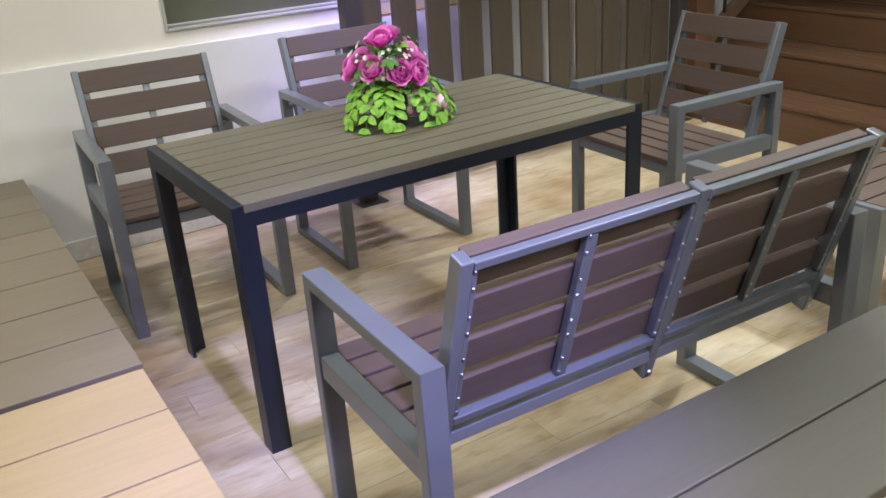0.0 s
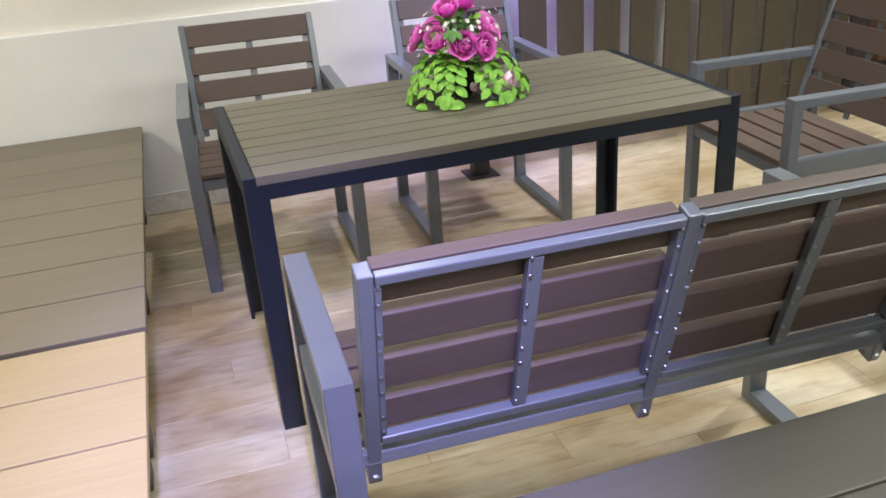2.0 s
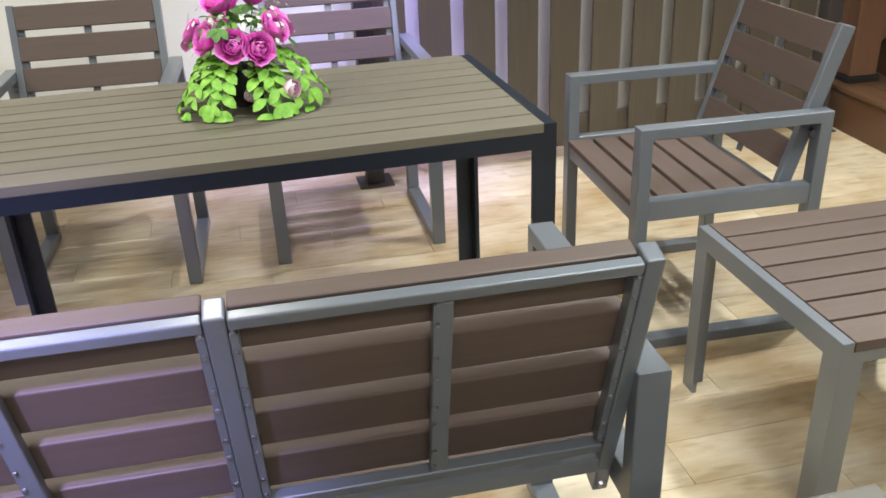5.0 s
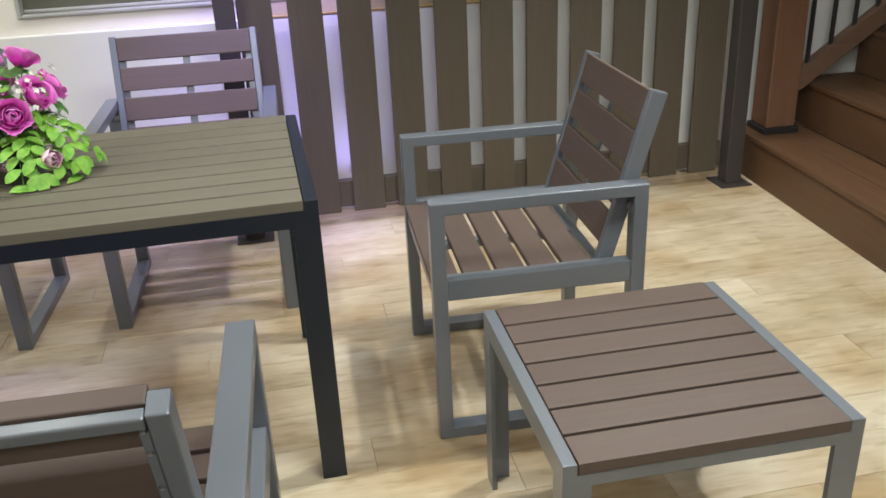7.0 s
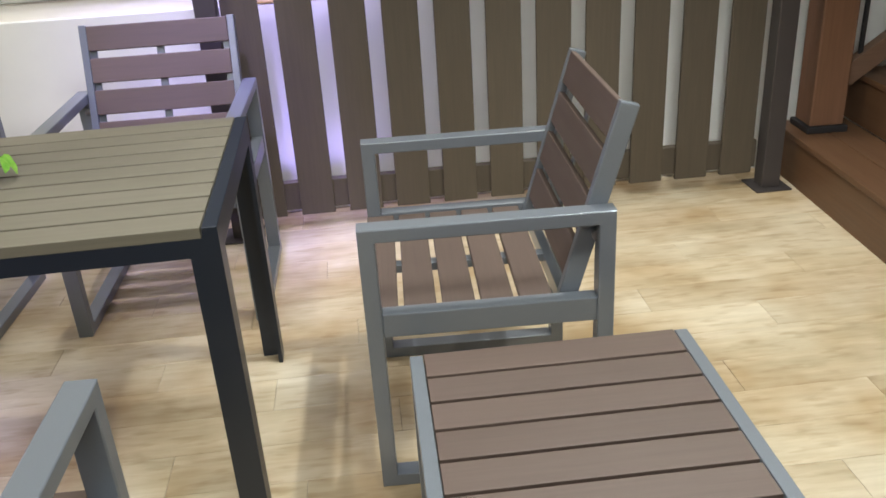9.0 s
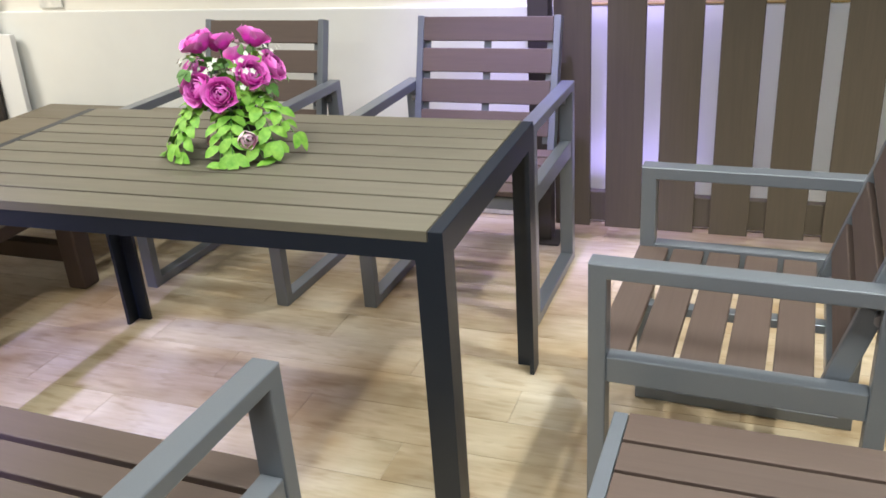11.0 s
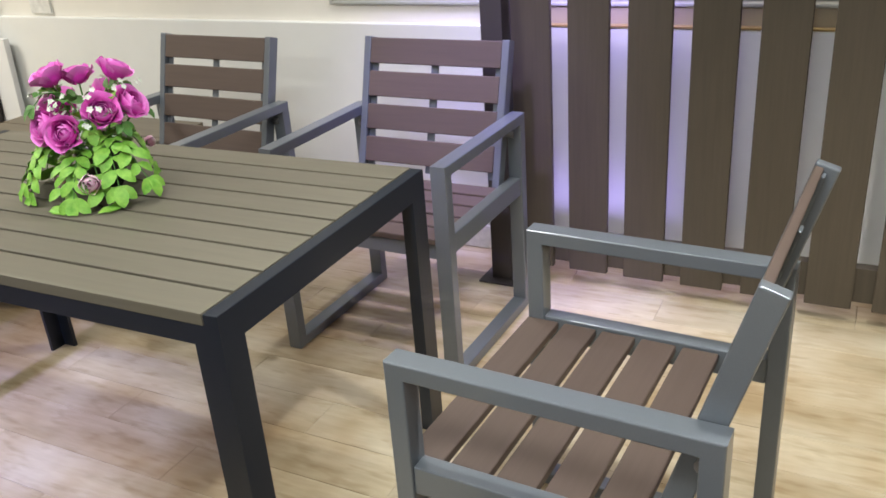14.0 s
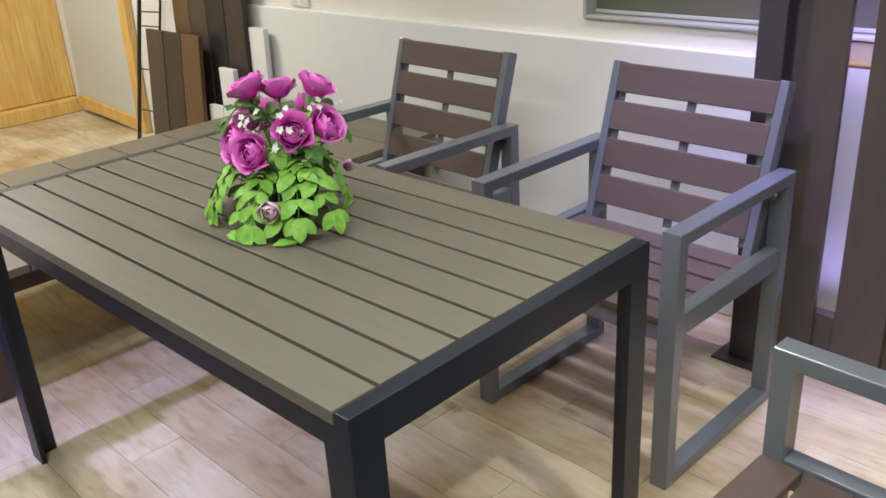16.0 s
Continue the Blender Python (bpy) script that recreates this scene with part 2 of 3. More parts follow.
def box(x0, x1, y0, y1, z0, z1, bevel=0.003, segments=2, bm=None):
    b = bmesh.new()
    bmesh.ops.create_cube(b, size=1)
    for v in b.verts:
        v.co = Vector((x0 + (v.co.x + 0.5) * (x1 - x0), y0 + (v.co.y + 0.5) * (y1 - y0), z0 + (v.co.z + 0.5) * (z1 - z0)))
    if bevel:
        bmesh.ops.bevel(b, geom=b.edges[:], offset=bevel, segments=segments, affect="EDGES", profile=0.5)
    if bm is None:
        return b
    me = bpy.data.meshes.new("tmp")
    b.to_mesh(me)
    b.free()
    bm.from_mesh(me)
    bpy.data.meshes.remove(me)
    return bm


def beam(p0, p1, side, w, h, bevel=0.003, segments=2):
    """A bar from p0 to p1, w wide along the side vector and h the other way."""
    p0, p1, side = Vector(p0), Vector(p1), Vector(side).normalized()
    ax = (p1 - p0).normalized()
    side = (side - ax * side.dot(ax)).normalized()
    up = ax.cross(side)
    b = box(-w / 2, w / 2, -h / 2, h / 2, 0, (p1 - p0).length, bevel, segments)
    b.transform(Matrix.Translation(p0) @ Matrix((side, up, ax)).transposed().to_4x4())
    bmesh.ops.recalc_face_normals(b, faces=b.faces[:])
    return b


def mitred(points, x0, x1, bevel=0.003):
    """A bar between two mitred ends: outer start, outer end, inner end, inner start as (y, z), from x0 to x1."""
    b = bmesh.new()
    lo = [b.verts.new((x0, y, z)) for y, z in points]
    hi = [b.verts.new((x1, y, z)) for y, z in points]
    for k in range(4):
        j = (k + 1) % 4
        b.faces.new((lo[k], lo[j], hi[j], hi[k]))
    b.faces.new(lo[::-1])
    b.faces.new(hi)
    bmesh.ops.recalc_face_normals(b, faces=b.faces[:])
    long = [e for e in b.edges if {e.verts[0], e.verts[1]} in ({lo[0], lo[1]}, {lo[2], lo[3]}, {hi[0], hi[1]}, {hi[2], hi[3]})]
    bmesh.ops.bevel(b, geom=long, offset=bevel, segments=2, affect="EDGES", profile=0.5)
    return b


def flush(x0, x1, y0, y1, z0, z1, bevel=0.002):
    """A box whose upper edges alone are eased, so that it butts against its neighbours without a groove."""
    b = box(x0, x1, y0, y1, z0, z1, 0)
    top = [e for e in b.edges if all(v.co.z > z1 - 1e-5 for v in e.verts)]
    bmesh.ops.bevel(b, geom=top, offset=bevel, segments=2, affect="EDGES", profile=0.5)
    return b


def cylinder(p0, p1, r, n=12, r2=None):
    p0, p1 = Vector(p0), Vector(p1)
    b = bmesh.new()
    bmesh.ops.create_cone(b, cap_ends=True, segments=n, radius1=r, radius2=r if r2 is None else r2, depth=(p1 - p0).length)
    b.transform(Matrix.Translation((p0 + p1) / 2) @ (p1 - p0).to_track_quat("Z", "Y").to_matrix().to_4x4())
    return b


def structure(name, bm, mat, label, category):
    ob = part(name, bm, mat)
    return tagged(ob, label, category, kind="structure")


# ---- the room ----
XW, XE, YS, YN, HIGH = -3.2, 7.2, -2.6, 4.035, 2.7
floor = structure("floor", box(XW, XE, YS, YN + 0.2, -0.12, -0.006, 0), GROUT, "pale wood-look plank floor with tan and grey streaks", "floor")
structure("ceiling", box(XW, XE, YS, YN + 0.2, HIGH, HIGH + 0.1, 0), CEILING, "plain dark painted ceiling", "ceiling")
structure("wall_south", box(XW, XE, YS - 0.15, YS, 0, HIGH, 0), SHADE_WALL, "plain taupe painted wall", "wall")
structure("wall_west", box(XW - 0.15, XW, YS, YN + 0.2, 0, HIGH, 0), WALL, "plain cream painted wall", "wall")
structure("wall_east", box(XE, XE + 0.15, YS, YN + 0.2, 0, HIGH, 0), SHADE_WALL, "plain taupe painted wall", "wall")

WX0, WX1, WZ0, WZ1 = 1.219, 3.6, 0.918, 1.95
LEDGE = 0.853
wall_n = new("wall_north")
tagged(wall_n, "cream painted wall with a shallow white ledge below the window", "wall", kind="structure")
part("lower_wall", box(XW, XE, YN, YN + 0.2, 0, LEDGE, 0.004), WALL_LOW, wall_n, "white painted lower wall that stands proud")
SET = YN + 0.028
part("upper_wall", box(XW, WX0, SET, YN + 0.2, LEDGE, HIGH, 0), WALL, wall_n)
part("upper_wall", box(WX1, XE, SET, YN + 0.2, LEDGE, HIGH, 0), WALL, wall_n)
part("upper_wall", box(WX0, WX1, SET, YN + 0.2, LEDGE, WZ0, 0), WALL, wall_n)
part("upper_wall", box(WX0, WX1, SET, YN + 0.2, WZ1, HIGH, 0), WALL, wall_n)
structure("baseboard", box(-0.5, 4.2, YN - 0.012, YN - 0.001, 0.002, 0.095, 0.003), BASE_WHITE, "low white painted baseboard along the wall", "baseboard")

GOLD_TRIM = grained("tan_wall_trim", (0.36, 0.25, 0.10), "x", 0.5, 0.25)
# shade on the upper wall behind the fence, put into a tan colour
UPPER_IN_SHADE = plaster("upper_wall_in_shade", (0.42, 0.36, 0.24))
trim_t = structure("trim", box(2.06, 4.12, YN - 0.003, SET - 0.001, LEDGE + 0.001, LEDGE + 0.008, 0.001), GOLD_TRIM, "narrow tan strip along the ledge behind the fence", "trim")
# thin added sheet that lays the tan shade over the cream upper wall
part("panel", box(2.06, 4.12, SET - 0.005, SET - 0.001, LEDGE + 0.0085, WZ0 - 0.002, 0), UPPER_IN_SHADE, trim_t)

win = new("window_1")
tagged(win, "dark window in a grey metal frame above the ledge", "window", kind="structure")
FY0, FY1 = SET - 0.012, SET + 0.10
part("window_frame", box(WX0, WX0 + 0.014, FY0, FY1, WZ0, WZ1, 0.003), WIN_FRAME, win)
part("window_frame", box(WX1 - 0.014, WX1, FY0, FY1, WZ0, WZ1, 0.003), WIN_FRAME, win)
part("window_frame", box(WX0 + 0.014, WX1 - 0.014, FY0, FY1, WZ0, WZ0 + 0.012, 0.003), WIN_FRAME, win)
part("window_frame", box(WX0 + 0.014, WX1 - 0.014, FY0, FY1, WZ1 - 0.014, WZ1, 0.003), WIN_FRAME, win)
part("window_sash", box(WX0 + 0.016, WX1 - 0.016, FY0 + 0.045, FY0 + 0.08, WZ0 + 0.014, WZ0 + 0.026, 0.003), WIN_FRAME, win)
part("pane", box(WX0 + 0.016, WX1 - 0.016, FY0 + 0.058, FY0 + 0.064, WZ0 + 0.026, WZ1 - 0.016, 0), GLASS, win, "smoky glass pane")
# added sheet beyond the glass, coloured dark so that the pane looks dim
structure("backdrop", box(WX0 - 0.4, WX1 + 0.4, YN + 0.32, YN + 0.36, 0.5, 2.3, 0), POST_DARK, "added dark sheet that dims the window from behind", "backdrop")


# ---- things ----
def side_loop(parent, sx, depth=0.54, arm=0.664, tube=0.036, wide=0.05):
    """One closed side frame: front leg, rear leg, armrest, runner and seat rail. sx: the side's middle."""
    y0, y1, x0, x1 = -depth / 2, depth / 2, sx - wide / 2, sx + wide / 2
    low, high, inner0, inner1 = 0.033, arm - 0.031, y0 + tube, y1 - tube
    part("leg", mitred(((y0, 0), (y0, arm), (inner0, high), (inner0, low)), x0, x1), FRAME_GREY, parent)
    part("leg", mitred(((y1, 0), (y1, arm), (inner1, high), (inner1, low)), x0, x1), FRAME_GREY, parent)
    part("armrest", mitred(((y0, arm), (y1, arm), (inner1, high), (inner0, high)), x0, x1), FRAME_GREY, parent)
    part("runner", mitred(((y0, 0), (y1, 0), (inner1, low), (inner0, low)), x0, x1), FRAME_GREY, parent)
    part("seat_rail", box(x0 + 0.004, x1 - 0.004, y0 + tube, y1 - tube, 0.405, 0.462, 0.003), FRAME_GREY, parent)


BACK0, BACK1 = Vector((0, 0.175, 0.44)), Vector((0, 0.303, 0.875))
BACK_DIR = (BACK1 - BACK0).normalized()
BACK_OUT = Vector((0, -BACK_DIR.z, BACK_DIR.y))


def back_point(x, s, off=0.0):
    """A point on the backrest's middle plane, s metres below its top; off: towards the sitter."""
    p = BACK1 - BACK_DIR * s + BACK_OUT * off
    return Vector((x, p.y, p.z))


def back_slats(parent, x0, x1, n=4, tall=0.082, gap=0.0245, first=0.004):
    for k in range(n):
        s = first + k * (tall + gap)
        mid = s + tall / 2
        b = beam(back_point(x0, mid, 0.012), back_point(x1, mid, 0.012), BACK_DIR, tall, 0.016, 0.003)
        part("back_slat", b, WPC_BROWN, parent, "brown wood-grain composite slat")


def seat_slats(parent, x0, x1, n=5, y0=-0.271, pitch=0.0855, w=0.0725):
    for k in range(n):
        a = y0 + k * pitch
        part("seat_slat", box(x0, x1, a, a + w, 0.438, 0.456, 0.003), WPC_BROWN, parent, "brown wood-grain composite slat")


def bolt(parent, p, axis, r=0.008, t=0.006):
    part("bolt", cylinder(p, Vector(p) + Vector(axis) * t, r, 10, r * 0.7), STEEL, parent)


def armchair(label, m):
    c = thing("armchair", label, "chair", "armchairs round the table", m)
    half = 0.305
    for s in (-1, 1):
        side_loop(c, s * (half - 0.023), wide=0.046)
        post = beam(back_point(s * 0.246, 0.48), back_point(s * 0.246, 0.0), (1, 0, 0), 0.024, 0.042)
        part("back_post", post, FRAME_GREY, c)
        strip = beam(back_point(s * 0.222, 0.43, 0.0005), back_point(s * 0.222, 0.012, 0.0005), (1, 0, 0), 0.022, 0.006, 0.001, 1)
        part("back_strip", strip, FRAME_GREY, c)
        bolt(c, (s * 0.282, 0.235, 0.60), (-s, 0, 0), 0.012, 0.025)
    part("back_strip", beam(back_point(0, 0.43, 0.0005), back_point(0, 0.02, 0.0005), (1, 0, 0), 0.026, 0.006, 0.001, 1), FRAME_GREY, c)
    back_slats(c, -0.2335, 0.2335)
    part("front_rail", box(-half + 0.046, half - 0.046, -0.265, -0.24, 0.393, 0.436, 0.003), FRAME_GREY, c)
    part("rear_rail", box(-half + 0.046, half - 0.046, 0.165, 0.19, 0.393, 0.436, 0.003), FRAME_GREY, c)
    part("seat_strip", box(-0.015, 0.015, -0.24, 0.165, 0.416, 0.4365, 0.001, 1), FRAME_GREY, c)
    seat_slats(c, -half + 0.045, half - 0.045)
    return c


LABEL = "grey metal armchair with brown composite slats"
first = armchair(LABEL + " by the window", pose(1.85, 3.4, 0, 0, 0, -0.7))
left_chair = copy_thing(first, pose(0.985, 3.355, 0, 0, 0, -2.1))
tagged(left_chair, LABEL + " beside the platform")
end_chair = copy_thing(first, pose(2.758, 2.547, 0, 0, 0, -92.4))
tagged(end_chair, LABEL + " at the table end")


def bench_settee():
    c = thing("bench", "grey metal two-seat bench with brown composite slats and armrests", "bench", "", pose(1.45, 1.545, 0, 0, 0, 180 - 1.6))
    half = 0.617
    for s in (-1, 1):
        side_loop(c, s * (half - 0.026), wide=0.052)
    xs = (-0.556, -0.0105, 0.536)
    for x in xs:
        part("back_post", beam(back_point(x, 0.515, 0.002), back_point(x, 0.0, 0.002), (1, 0, 0), 0.026, 0.038), FRAME_GREY, c)
        bolt(c, back_point(x, 0.497, -0.017), -BACK_OUT, 0.009, 0.005)
    for a, b in ((xs[0], xs[1]), (xs[1], xs[2])):
        lo, hi = a + 0.0145, b - 0.0145
        part("top_rail", beam(back_point(lo, 0.0135, -0.008), back_point(hi, 0.0135, -0.008), BACK_DIR, 0.019, 0.018), FRAME_GREY, c)
        part("bottom_rail", beam(back_point(lo, 0.396, -0.006), back_point(hi, 0.396, -0.006), BACK_DIR, 0.02, 0.022), FRAME_GREY, c)
        part("back_strap", beam(back_point((a + b) / 2, 0.385, -0.006), back_point((a + b) / 2, 0.026, -0.006), (1, 0, 0), 0.026, 0.018, 0.002), FRAME_GREY, c)
        for k in range(4):
            mid = -0.006 + k * 0.102 + 0.05
            part("back_slat", beam(back_point(lo, mid, 0.023), back_point(hi, mid, 0.023), BACK_DIR, 0.074, 0.03), WPC_BROWN, c, "brown wood-grain composite slat")
    head = smooth_mesh(cylinder((0, 0, 0), (0, 0, 0.003), 0.004, 8, 0.0028), "screw", STEEL)
    turn = (-BACK_OUT).to_track_quat("Z", "Y").to_matrix().to_4x4()
    for x, mid in ((xs[0] + 0.019, False), ((xs[0] + xs[1]) / 2, True), (xs[1] - 0.019, False), (xs[1] + 0.019, False), ((xs[1] + xs[2]) / 2, True), (xs[2] - 0.019, False)):
        if not mid:
            part("back_strip", beam(back_point(x, 0.38, -0.004), back_point(x, 0.03, -0.004), (1, 0, 0), 0.011, 0.022, 0.001, 1), FRAME_GREY, c)
        for k in range(4):
            for d in (0.031, 0.069):
                ob = part("screw", head, STEEL, c)
                ob.matrix_basis = Matrix.Translation(back_point(x + (0.008 if mid else 0), -0.006 + k * 0.102 + d, -0.0155 if mid else -0.0152)) @ turn
    part("front_rail", box(-half + 0.052, half - 0.052, -0.265, -0.24, 0.393, 0.436, 0.003), FRAME_GREY, c)
    part("rear_rail", box(-half + 0.052, half - 0.052, 0.17, 0.192, 0.43, 0.458, 0.003), FRAME_GREY, c)
    for x in (-0.3, 0.0, 0.3):
        part("seat_strip", box(x - 0.015, x + 0.015, -0.24, 0.165, 0.416, 0.4365, 0.001, 1), FRAME_GREY, c)
    seat_slats(c, -half + 0.048, half - 0.048)
    return c


bench_settee()


def angle_leg(x, y, sx, sy, top, w=0.055, t=0.006):
    """A leg of angle profile whose corner stands at (x, y) and whose flanges run along sx and sy."""
    b = box(min(x, x + sx * w), max(x, x + sx * w), min(y, y + sy * t), max(y, y + sy * t), 0, top, 0)
    box(min(x, x + sx * t), max(x, x + sx * t), min(y + sy * t, y + sy * w), max(y + sy * t, y + sy * w), 0, top, 0, 1, b)
    return b


def slatted_table(name, label, category, m, length, width, height, n, mat_frame, mat_slat, leg, strip, apron, slat_label, thick=0.012, gap=0.008):
    """Slats along x between two end strips, on aprons and four legs."""
    c = thing(name, label, category, "", m)
    hx, hy = length / 2, width / 2
    for sx in (-1, 1):
        x0, x1 = sorted((sx * hx, sx * (hx - strip)))
        part("end_strip", flush(x0, x1, -hy, hy, height - apron, height), mat_frame, c)
        for sy in (-1, 1):
            part("leg", angle_leg(sx * hx, sy * hy, -sx, -sy, height - apron, leg, thick), mat_frame, c)
    for sy in (-1, 1):
        y0, y1 = sorted((sy * hy, sy * (hy - 0.02)))
        part("apron", flush(-hx + strip, hx - strip, y0, y1, height - apron, height - 0.0225, 0.001), mat_frame, c)
    pitch = width / n
    for k in range(n):
        y = -hy + k * pitch
        part("slat", box(-hx + strip + 0.002, hx - strip - 0.002, y + (gap / 2 if k else -0.001), y + pitch - (gap / 2 if k < n - 1 else -0.001), height - 0.022, height + 0.001, 0.0012), mat_slat, c, slat_label)
    for x in (-hx * 0.34, hx * 0.34):
        part("cross_bar", box(x - 0.02, x + 0.02, -hy + 0.02, hy - 0.02, height - 0.045, height - 0.0225, 0.002), mat_frame, c)
    return c


slatted_table("dining_table", "charcoal metal dining table with taupe composite slat top", "table", pose(1.504, 2.5315, 0, 0, 0, 1.0), 1.417, 0.742, 0.739, 9, CHARCOAL, WPC_TAUPE, 0.059, 0.03, 0.062, "taupe wood-grain composite slat")
slatted_table("coffee_table", "low grey metal side table with brown slat top", "table", pose(2.8325, 1.789, 0, 0, 0, -0.7), 0.557, 0.57, 0.465, 7, FRAME_GREY, WPC_BROWN, 0.052, 0.026, 0.048, "brown wood-grain composite slat")


def platform(label, x0, x1, ys, mat, z, legs, category="platform"):
    """Wide boards across a low table on dark brown legs."""
    c = thing("deck_platform", label, category, "deck display platforms", pose((x0 + x1) / 2, (ys[0] + ys[-1]) / 2, 0))
    ox, oy = (x0 + x1) / 2, (ys[0] + ys[-1]) / 2
    for a, b in zip(ys, ys[1:]):
        part("board", box(x0 - ox, x1 - ox, a - oy + 0.003, b - oy - 0.003, z - 0.026, z, 0.002), mat, c)
    for x in (x0 + 0.05, x1 - 0.1):
        part("beam", box(x - 0.035 - ox, x + 0.035 - ox, ys[0] - oy + 0.03, ys[-1] - oy - 0.03, z - 0.10, z - 0.0265, 0.004), LEG_BROWN, c)
    for y in legs:
        for x in (x0 + 0.05, x1 - 0.1):
            part("leg", box(x - 0.04 - ox, x + 0.04 - ox, y - 0.04 - oy, y + 0.04 - oy, 0, z - 0.1005, 0.008), LEG_BROWN, c)
        part("crossbeam", box(x0 + 0.091 - ox, x1 - 0.141 - ox, y - 0.025 - oy, y + 0.025 - oy, 0.1, 0.17, 0.004), LEG_BROWN, c)
    return c


platform("brown composite deck boards on a low platform against the wall", -0.49, 0.513, [2.114 + k * 0.2377 for k in range(9)], DECK_BROWN, 0.42, (2.2, 3.06, 3.95))
platform("pale tan composite deck boards on a low platform", -0.49, 0.51, [0.964, 1.196, 1.427, 1.658, 1.89, 2.11], DECK_YELLOW, 0.412, (1.04, 2.06))


def plank_bench():
    c = thing("plank_bench", "low bench of two wide grey-brown composite boards", "bench", "", pose(1.45, 1.009, 0))
    for y0, y1 in ((-0.2, -0.002), (0.002, 0.2)):
        part("board", box(-0.95, 0.95, y0, y1, 0.392, 0.42, 0.004), BENCH_GREY, c)
    for x in (-0.7, 0.7):
        part("leg", box(x - 0.04, x + 0.04, -0.16, 0.16, 0, 0.34, 0.006), LEG_BROWN, c)
        part("bearer", box(x - 0.03, x + 0.03, -0.19, 0.19, 0.341, 0.3915, 0.004), LEG_BROWN, c)
    return c


plank_bench()


# ---- slatted fence ----
FENCE_Y = 3.842


def fence():
    c = thing("fence", "dark brown vertical slat fence standing before the wall", "fence")
    top = 1.25
    for k in range(11):
        x = 2.046 + k * 0.1905
        part("slat", box(x, x + 0.133, FENCE_Y, FENCE_Y + 0.02, 0.058, top, 0.003), FENCE_BROWN, c)
    for z in (0.075, 1.08):
        part("rail", box(2.044, 4.108, FENCE_Y + 0.021, FENCE_Y + 0.06, z, z + 0.115, 0.003), FENCE_BROWN, c)
    for x in (2.002, 4.15):
        p = part("post", box(x - 0.038, x + 0.038, FENCE_Y - 0.052, FENCE_Y + 0.024, 0.007, top + 0.05, 0.004), POST_DARK, c, "dark metal post")
        part("base_plate", box(x - 0.075, x + 0.075, FENCE_Y - 0.09, FENCE_Y + 0.062, 0.0, 0.0065, 0.002), POST_DARK, c)
    return c


fence()


# ---- stair ----
RISE, GOING = 0.208, 0.292


def stair():
    c = thing("stair", "brown timber-clad stair beside the fence", "stairs", "", pose(4.25, 3.95, 0, 0, 0, -3.1))
    y0, y1 = -2.25, 0.08
    for k in range(8):
        x, z = GOING * k, RISE * (k + 1)
        part("riser", box(x + 0.008, x + 0.033, y0, y1, z - RISE + (0.002 if k else 0.0), z - 0.0255, 0.002), STAIR_BROWN, c)
        mid = 0.145
        for a, b in ((0.0, mid), (mid + 0.003, GOING + 0.007)):
            part("tread_board", box(x + a, x + b, y0, y1, z - 0.025, z, 0.004), STAIR_BROWN, c)
    return c


stair()


def newel(x, y, z):
    c = thing("newel_post", "square brown timber newel post on a black base", "stair post", "", pose(x, y, z, 0, 0, -3.1))
    part("shaft", box(-0.07, 0.07, -0.07, 0.07, 0.028, 1.15, 0.006), NEWEL_BROWN, c)
    part("base_collar", box(-0.084, 0.084, -0.084, 0.084, 0, 0.0275, 0.004), BLACK, c, "black base collar")
    return c


newel(4.384, 3.9, RISE)


def stair_rail():
    c = thing("stair_railing", "brown timber stair rail with thin black balusters", "railing")
    s = RISE / GOING
    x0, z0, y = 4.462, 0.415, 3.9
    part("bottom_rail", beam((x0, y, z0), (x0 + 1.9, y, z0 + 1.9 * s), (0, 1, 0), 0.05, 0.082), RAIL_BROWN, c)
    part("top_rail", beam((x0, y, z0 + 0.85), (x0 + 1.9, y, z0 + 0.85 + 1.9 * s), (0, 1, 0), 0.06, 0.06), RAIL_BROWN, c)
    for k in range(15):
        x = x0 + 0.06 + k * 0.106
        part("baluster", cylinder((x, y, z0 + (x - x0) * s + 0.045), (x, y, z0 + 0.83 + (x - x0) * s), 0.0105, 10), BLACK, c, "thin black baluster")
    return c


stair_rail()


# ---- flower arrangement ----
def petal(bm, uv, centre, f, d, radius, half, end, curl, rng):
    """A petal of a silk rose: a patch of a round cup from the flower's foot to its rim, which rolls outward."""
    s = f.cross(d).normalized()
    rows, cols = 7, 6
    wave = rng.uniform(0, 6.28)
    grid = []
    for i in range(rows):
        t = i / (rows - 1)
        row = []
        for j in range(cols):
            q = j / (cols - 1) * 2 - 1
            tip = end + 26 * q * q + 5 * math.sin(3 * q + wave)
            phi = radians(158 + (tip - 158) * t)
            az = q * radians(half) * (0.35 + 0.65 * min(1.0, t * 1.7))
            out = radius * (1.0 + curl * max(0.0, t - 0.62) ** 1.4 * 3.2 + 0.03 * math.sin(5 * q + wave))
            side = d * math.cos(az) + s * math.sin(az)
            v = bm.verts.new(centre + side * (out * math.sin(phi)) + f * (radius * 0.95 * math.cos(phi)))
            row.append((v, (q * 0.5 + 0.5, t)))
        grid.append(row)
    for i in range(rows - 1):
        for j in range(cols - 1):
            quad = (grid[i][j], grid[i][j + 1], grid[i + 1][j + 1], grid[i + 1][j])
            face = bm.faces.new([v for v, _ in quad])
            for loop, (_, place) in zip(face.loops, quad):
                loop[uv].uv = place


